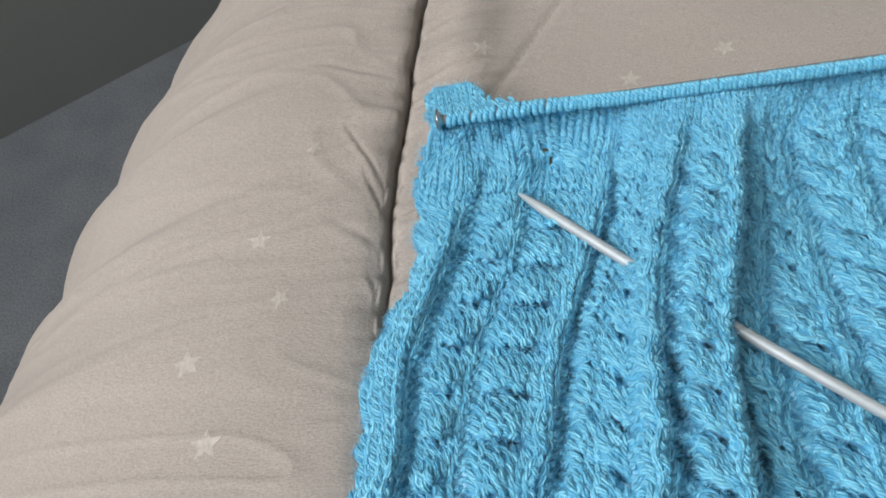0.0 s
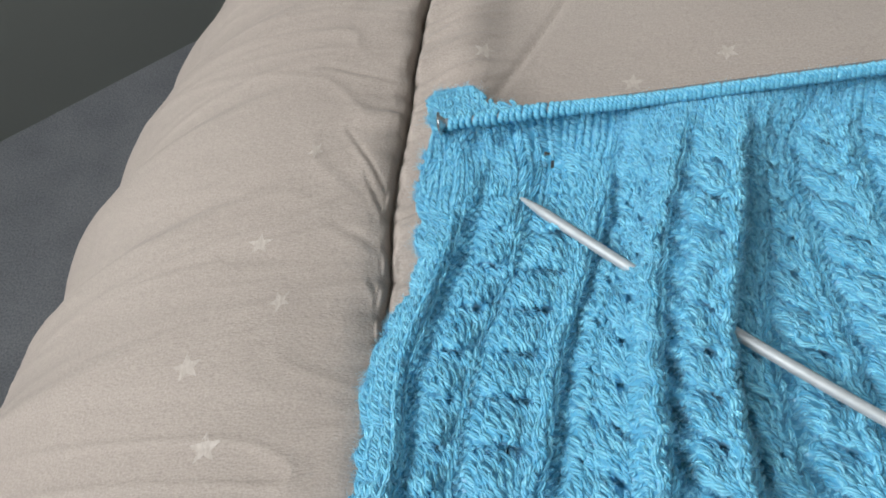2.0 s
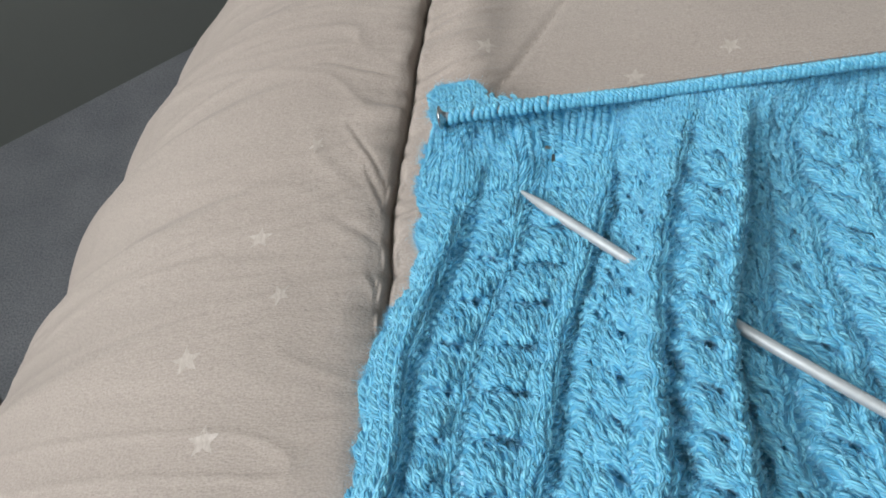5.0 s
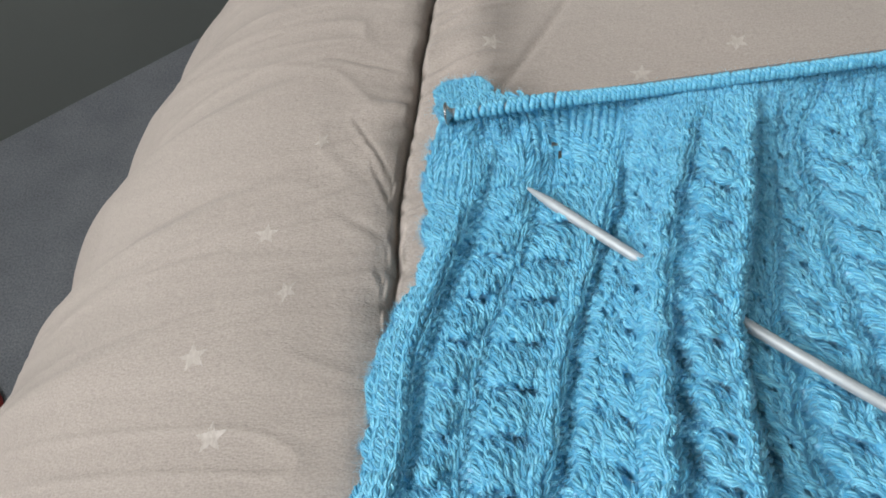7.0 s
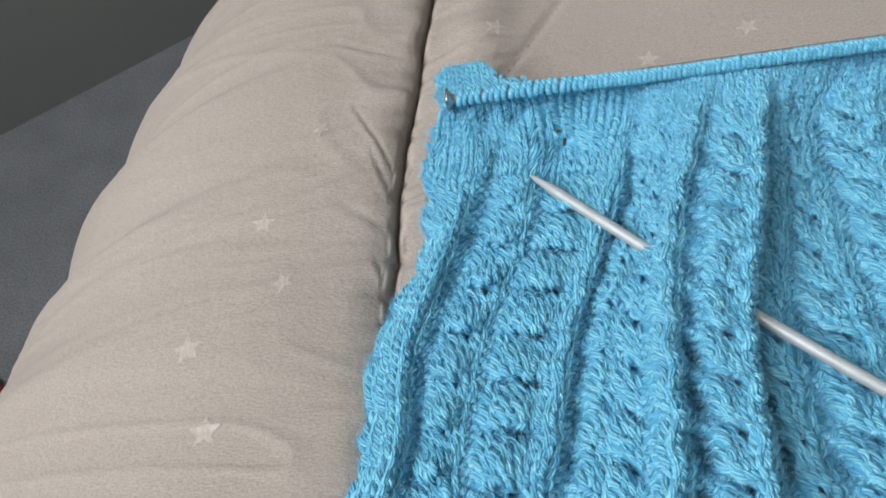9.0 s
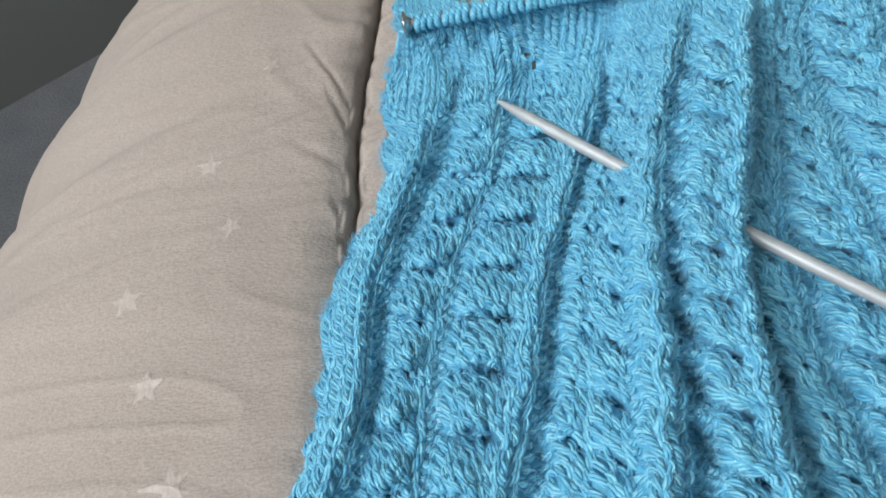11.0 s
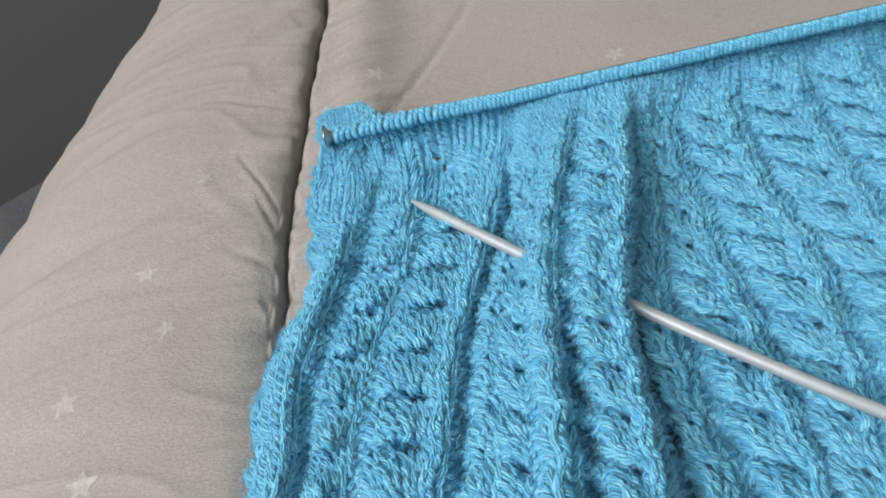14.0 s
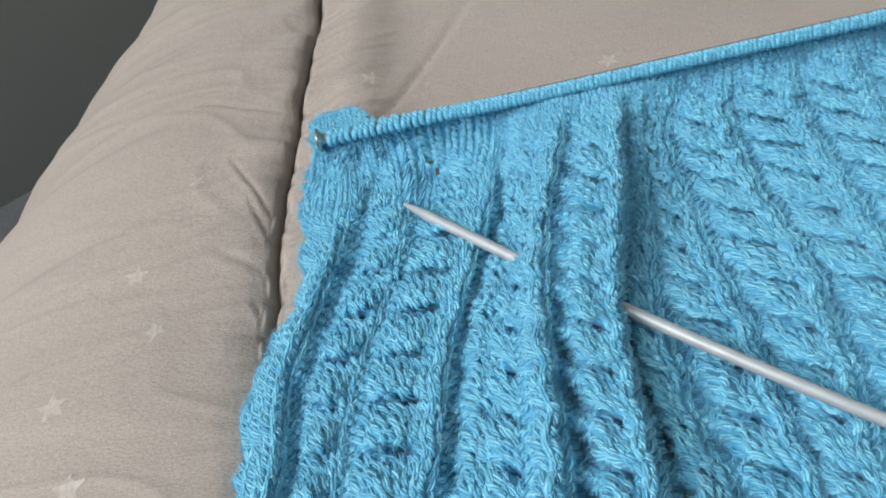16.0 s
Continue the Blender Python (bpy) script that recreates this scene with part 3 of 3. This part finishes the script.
def strand_mesh(name, centre, normal, radius, mat, parent, label, sides=6):
    """Many short yarn strands as one mesh: centre (strands, rings, 3)."""
    count, rings = centre.shape[:2]
    t = np.gradient(centre, axis=1)
    t /= np.linalg.norm(t, axis=-1, keepdims=True) + 1e-12
    b = np.cross(t, normal)
    b /= np.linalg.norm(b, axis=-1, keepdims=True) + 1e-12
    n = np.cross(b, t)
    w = 2 * math.pi * np.arange(sides) / sides
    v = centre[:, :, None] + radius[..., None, None] * (np.cos(w)[:, None] * b[:, :, None] + 0.9 * np.sin(w)[:, None] * n[:, :, None])
    v = v.reshape(-1, 3)
    i, r, k = np.meshgrid(np.arange(count), np.arange(rings - 1), np.arange(sides), indexing="ij")
    at = lambda rr, kk: (i * rings + rr) * sides + kk % sides
    faces = np.stack([at(r, k), at(r, k + 1), at(r + 1, k + 1), at(r + 1, k)], -1).reshape(-1, 4)
    me = bpy.data.meshes.new(name)
    me.vertices.add(len(v))
    me.vertices.foreach_set("co", v.ravel())
    me.loops.add(faces.size)
    me.loops.foreach_set("vertex_index", faces.ravel())
    me.polygons.add(len(faces))
    me.polygons.foreach_set("loop_start", np.arange(0, faces.size, 4))
    me.polygons.foreach_set("use_smooth", np.ones(len(faces), bool))
    me.materials.append(mat)
    me.update()
    me.validate()
    ob = new(name, me)
    ob.parent = parent
    ob["label"] = label
    return ob


# dropped stitches
GAPS = ((0.0322, 0.2190), (0.0588, 0.2080), (0.0600, 0.2040))


def build_knitting():
    rng = np.random.RandomState(11)
    root = new("knitting", None)
    tagged(root, "light blue cable-knit piece of fuzzy yarn held on a needle", "knitting")
    # an added sheet behind the stitches; its darker blue stands for shaded gaps
    us = np.linspace(-0.1, COLUMNS + 0.1, COLUMNS * 4)
    rows = np.linspace(0, 1, 340)
    uu, rr = np.meshgrid(us, rows)
    ss = top_s(uu) + 0.001 + rr * (LENGTH - top_s(uu))
    p, n = knit_frame(uu, ss)
    p = p - 0.0001 * n
    a, b = p.shape[:2]
    ids = np.arange(a * b).reshape(a, b)
    quads = np.stack([ids[:-1, :-1], ids[1:, :-1], ids[1:, 1:], ids[:-1, 1:]], -1).reshape(-1, 4)
    middle = p.reshape(-1, 3)[quads].mean(1)
    for hx, hy in GAPS:
        far = np.hypot(middle[:, 0] - hx, middle[:, 1] - hy) > 0.0009
        quads, middle = quads[far], middle[far]
    mesh_object("stitch_backing", p.reshape(-1, 3), quads, GAP_BACKING, root, "added darker blue backing sheet behind the stitches")
    centres, normals, radii = [], [], []
    col = np.arange(COLUMNS) + 0.5
    g_of = rope_of(col)
    count = int((LENGTH + 0.02) / ROW) + 2
    cc, jj = np.meshgrid(np.arange(COLUMNS), np.arange(count), indexing="ij")
    cc, jj = cc.ravel(), jj.ravel()
    s0 = top_s(col[cc]) + (jj + 0.5) * ROW
    # each column is worked a little higher or lower than its neighbour
    s0 = s0 + 0.0010 * smooth_noise(cc * 1.8, s0 * 60) + ROW * rng.uniform(-0.25, 0.25, COLUMNS)[cc]
    keep = s0 < LENGTH
    cc, s0 = cc[keep], s0[keep]
    width = np.linalg.norm(knit_point(col[cc] + 0.5, s0) - knit_point(col[cc] - 0.5, s0), axis=-1)
    along = np.linspace(0, 1, 6)
    shape = 0.68 + 0.34 * np.sin(math.pi * np.clip(along * 0.92 + 0.04, 0, 1)) ** 0.7
    # in the hollows the fabric shows its purl side; in the leaf blocks the stitches slant
    hollow, open_gap, slant = np.zeros(len(cc), bool), np.zeros(len(cc), bool), np.zeros(len(cc))
    for cell, hollow_at, deep, at, wide, tall, phase in CELLS:
        off = g_of[cc] - cell
        hollow |= (np.abs(off - hollow_at) < (0.17 if cell in (1, 3, 5, 6) else 0.10)) & (s0 > 0.035)
        slant += 0.65 * np.exp(-np.abs((off - at) / (wide + 0.03)) ** 3) * ease((s0 - 0.006) / 0.02)
        saw = leaf_phase(cell, at, phase, g_of[cc], s0)
        hollow |= (np.abs(off - at) < wide) & (saw > 0.9) & (s0 > 0.04)
        open_gap |= (pit_at(off - at - 0.7 * wide, saw) > 0.45) & (s0 > 0.05) & (rng.uniform(0, 1, len(cc)) < 0.75)
    for side in (-1, 1):
        k = ~hollow & ~open_gap
        c, s, wd = cc[k], s0[k], width[k]
        ju, js = rng.normal(0, 0.02, len(c)), rng.normal(0, 0.00025, len(c))
        du = side * (0.40 - 0.27 * along ** 1.2)
        loose = 0.12 + 0.55 * ease((3.2 - g_of[c]) / 0.8) * ease((0.075 - s) / 0.03)
        skew = slant[k] + loose * smooth_noise(c * 0.45 + 11, s * 120) + rng.normal(0, 0.06, len(c))
        u = col[c][:, None] + du[None] + ju[:, None] + skew[:, None] * (along[None] - 0.5)
        st = (s + js)[:, None] + (along[None] - 0.55) * ROW * rng.uniform(1.1, 1.4, (len(c), 1))
        p, n = knit_frame(u, st)
        lift = 0.0008 * np.sin(math.pi * along) - 0.0008 * along
        centres.append(p + n * lift[None, :, None])
        normals.append(n)
        radii.append(np.clip(wd * 0.31, 0.00065, 0.00105)[:, None] * shape[None] * rng.uniform(0.8, 1.15, (len(c), 1)))
    # the back of a stitch shows as two short arcs side by side
    for half in (-0.25, 0.25):
        k = hollow & ~open_gap
        c, s, wd = cc[k], s0[k], width[k]
        u = col[c][:, None] + half + (along[None] - 0.5) * 0.52 + rng.normal(0, 0.05, (len(c), 1))
        st = (s + rng.normal(0, 0.0003, len(c)))[:, None] - 0.0008 * np.sin(math.pi * along)[None] * rng.uniform(0.6, 1.3, (len(c), 1)) * np.sign(half)
        p, n = knit_frame(u, st)
        centres.append(p + n * (0.0007 * np.sin(math.pi * along) - 0.0004)[None, :, None])
        normals.append(n)
        radii.append(np.clip(wd * 0.29, 0.0006, 0.0010)[:, None] * shape[None] * rng.uniform(0.8, 1.15, (len(c), 1)))
    # a finished edge of rounded loops along the top of the flap and down the side
    ue = np.arange(0.1, 7.0, 0.26)
    ends = [(ue[:, None] + (along[None] - 0.5) * 0.7, top_s(ue)[:, None] + 0.0004 - 0.0007 * np.sin(math.pi * along)[None])]
    se = np.arange(-0.008, LENGTH - 0.004, 0.0024)
    ends.append((-0.06 - 0.20 * np.sin(math.pi * along)[None] + 0.0 * se[:, None], se[:, None] + (along[None] - 0.5) * 0.0040))
    for u, st in ends:
        p, n = knit_frame(u, st)
        centres.append(p + n * (0.0005 * np.sin(math.pi * along))[None, :, None])
        normals.append(n)
        radii.append(0.0009 * shape[None] * rng.uniform(0.85, 1.15, (len(u), 1)))
    centre, normal, radius = np.concatenate(centres), np.concatenate(normals), np.concatenate(radii)
    whole = np.ones(len(centre), bool)
    for hx, hy in GAPS:
        whole &= np.hypot(centre[:, :, 0] - hx, (centre[:, :, 1] - hy) * 0.75).min(axis=1) > 0.0009
    centre, normal, radius = centre[whole], normal[whole], radius[whole]
    # each strand is four twisted plies
    tan = np.gradient(centre, axis=1)
    tan /= np.linalg.norm(tan, axis=-1, keepdims=True) + 1e-12
    bi = np.cross(tan, normal)
    bi /= np.linalg.norm(bi, axis=-1, keepdims=True) + 1e-12
    plies = []
    phase_of = rng.uniform(0, 2 * math.pi, len(centre))
    for turn in range(4):
        w = 2 * math.pi * (turn / 4 + 0.5 * along)[None, :, None] + phase_of[:, None, None]
        plies.append(centre + radius[..., None] * (0.54 + 0.10 * (turn % 2)) * (np.cos(w) * bi + np.sin(w) * normal))
    ob = strand_mesh("stitches", np.concatenate(plies), np.concatenate([normal] * 4), np.concatenate([radius] * 4) * 0.45, YARN, root,
                     "fuzzy blue knit and purl stitches", 4)
    ob["kind"] = "stuff"
    # fine loose fibres
    number = 190000
    pick, ring = rng.randint(0, len(centre), number), rng.randint(1, 5, number)
    # the side edge is the fuzziest
    pick[:9000] = rng.randint(len(centre) - len(se), len(centre), 9000)
    base, nrm = centre[pick, ring] + normal[pick, ring] * radius[pick, ring][:, None] * 0.7, normal[pick, ring]
    way = nrm * rng.uniform(0.1, 1.0, (number, 1)) + rng.normal(0, 0.75, (number, 3))
    way /= np.linalg.norm(way, axis=1, keepdims=True)
    size = rng.uniform(0.0007, 0.0026, (number, 1))
    size[:9000] *= 1.25
    sidev = np.cross(way, rng.normal(0, 1, (number, 3)))
    sidev /= np.linalg.norm(sidev, axis=1, keepdims=True)
    bend = rng.normal(0, 0.35, (number, 3)) * size
    thin = 0.000028
    v = np.stack([base - sidev * thin, base + sidev * thin, base + way * size * 0.55 + sidev * thin, base + way * size * 0.55 - sidev * thin,
                  base + way * size + bend], 1).reshape(-1, 3)
    first = (np.arange(number) * 5).tolist()
    faces = [(i, i + 1, i + 2, i + 3) for i in first] + [(i + 3, i + 2, i + 4) for i in first]
    fz = mesh_object("fibre_halo", v, faces, FUZZ, root, "fine pale blue fibres standing off the yarn")
    fz["kind"] = "stuff"
    return root


knitting = build_knitting()


# ---- the needles ----
def needle_b(x):
    """The axis of the needle that carries the stitches."""
    return Vector((x, 0.2170 - 0.067 * (x - 0.03), 0.5127 + 0.094 * (x - 0.03)))


def build_knob(parent, at, way):
    """A flat domed end cap, turned about the needle's axis."""
    bm = bmesh.new()
    prof = [(-0.0009, 0.0), (-0.0008, 0.0018), (-0.0005, 0.0033), (-0.0002, 0.0039), (0.0001, 0.0040), (0.0003, 0.0039), (0.0006, 0.0030), (0.0013, 0.0020), (0.0022, 0.0015)]
    turn = way.to_track_quat("Z", "Y").to_matrix().to_4x4()
    m = Matrix.Translation(at) @ turn
    sides = 36
    rings = [[bm.verts.new(m @ Vector((r * math.cos(2 * math.pi * j / sides), r * math.sin(2 * math.pi * j / sides), z))) for j in range(sides)]
             for z, r in prof[1:]]
    tip = bm.verts.new(m @ Vector((0, 0, prof[0][0])))
    for j in range(sides):
        bm.faces.new((tip, rings[0][(j + 1) % sides], rings[0][j]))
        for r0, r1 in zip(rings, rings[1:]):
            bm.faces.new((r0[j], r0[(j + 1) % sides], r1[(j + 1) % sides], r1[j]))
    bmesh.ops.recalc_face_normals(bm, faces=bm.faces)
    return part("knob", bm, KNOB_METAL, parent, "domed shiny grey end cap")


def build_needles():
    held = new("knitting_needle", None)
    tagged(held, "grey metal knitting needle carrying the row of blue stitches", "knitting needle", "knitting needles")
    xs = np.linspace(0.0255, 0.262, 60)
    pts = [needle_b(x) for x in xs]
    part("shaft", tube(pts, [0.0015] * 60, 16), HELD_GREY, held)
    build_knob(held, needle_b(0.0235), (needle_b(0.06) - needle_b(0.02)).normalized())
    loose = new("knitting_needle", None)
    tagged(loose, "loose grey metal knitting needle pushed through the blue fabric", "knitting needle", "knitting needles")
    a, b, c = Vector((0.0468, 0.1882, 0.5040)), Vector((0.0960, 0.1316, 0.5072)), Vector((0.1439, 0.0863, 0.5055))
    line = []
    for i in range(60):
        t = i / 59 * 2.6
        line.append(a * ((t - 1) * (t - 2) / 2) + b * (t * (2 - t)) + c * (t * (t - 1) / 2))
    way = (line[1] - line[0]).normalized()
    tip = [line[0] + way * q for q in (0.0, 0.0004, 0.0012, 0.003, 0.006, 0.009, 0.0115)]
    rad = [0.0002, 0.0005, 0.00070, 0.00092, 0.0013, 0.0016, 0.00172]
    rest = [p for p in line if (p - line[0]).dot(way) > 0.0125]
    whole, radii = tip + rest, rad + [0.00172] * len(rest)
    part("shaft", tube(whole, radii, 20, False, (6, len(whole))), NEEDLE_GREY, loose)
    part("tip", tube(whole, radii, 20, False, (0, 7)), NEEDLE_GREY, loose, "tapered grey point")
    # one loop of yarn per stitch, wrapped round the needle
    rng = random.Random(5)
    variants = []
    for v in range(4):
        n = 36
        ring = [(0.0018 * math.cos(w), 0.0018 * math.sin(w) * 1.08 - 0.0003, 0.0002 * math.sin(w + v)) for w in (2 * math.pi * i / n for i in range(n))]
        cen = np.array(ring + ring[:1])
        out = cen / np.linalg.norm(cen, axis=1, keepdims=True)
        plies = []
        for turn in range(3):
            w = 2 * math.pi * (turn / 3 + 4 * np.arange(n + 1) / n)[:, None]
            plies.append(cen + 0.00042 * (np.cos(w) * out + np.sin(w) * np.array([[0, 0, 1.0]])))
        nr = np.tile(np.array([0.001, 0.001, 1.0]), (3, n + 1, 1))
        ob = strand_mesh("stitch_loop", np.array(plies), nr, np.full((3, n + 1), 0.00056), YARN, knitting, "", 6)
        del ob["label"]
        variants.append(ob)
    x, i = 0.0275, 0
    while x < 0.26:
        ob = variants[i] if i < 4 else variants[i % 4].copy()
        if i >= 4:
            scene.collection.objects.link(ob)
        way = (needle_b(x + 0.004) - needle_b(x)).normalized()
        base = way.to_track_quat("Z", "Y").to_matrix().to_4x4()
        ob.matrix_basis = (Matrix.Translation(needle_b(x) + Vector((0, -0.0012, -0.0002)) * min(1, max(0, (x - 0.055) / 0.03))) @ base
                           @ pose(0, 0, 0, rng.uniform(-9, 9), rng.uniform(-24, -8), rng.uniform(-8, 8)) @ Matrix.Diagonal((*([rng.uniform(0.95, 1.06) * (1 - 0.16 * min(1, max(0, (x - 0.06) / 0.03)))] * 2), 1.3, 1)))
        x += rng.uniform(0.0013, 0.0016) if x > 0.065 else rng.uniform(0.0018, 0.0023)
        i += 1


build_needles()


# ---- on the carpet ----
def build_red_cloth():
    n = 40
    verts, faces = [], []
    for j in range(n):
        for i in range(n):
            u, v = i / (n - 1) - 0.5, j / (n - 1) - 0.5
            r = math.hypot(u, v)
            z = 0.012 + 0.03 * max(0, 0.5 - r) * (1 + 0.6 * math.sin(9 * u + 5 * v)) + 0.006 * math.sin(23 * u - 11 * v)
            z = 0.004 + max(z, 0) * max(0.0, 1 - (2 * max(abs(u), abs(v))) ** 6)
            verts.append((-0.562 + 0.16 * u + 0.02 * math.sin(7 * v), 0.360 + 0.14 * v + 0.015 * math.sin(6 * u), z))
    faces = [(j * n + i, j * n + i + 1, (j + 1) * n + i + 1, (j + 1) * n + i) for j in range(n - 1) for i in range(n - 1)]
    ob = mesh_object("red_cloth", verts, faces, RED_CLOTH)
    mod = ob.modifiers.new("thickness", "SOLIDIFY")
    mod.thickness = 0.003
    tagged(ob, "crumpled red cotton cloth lying on the grey carpet", "cloth")


build_red_cloth()
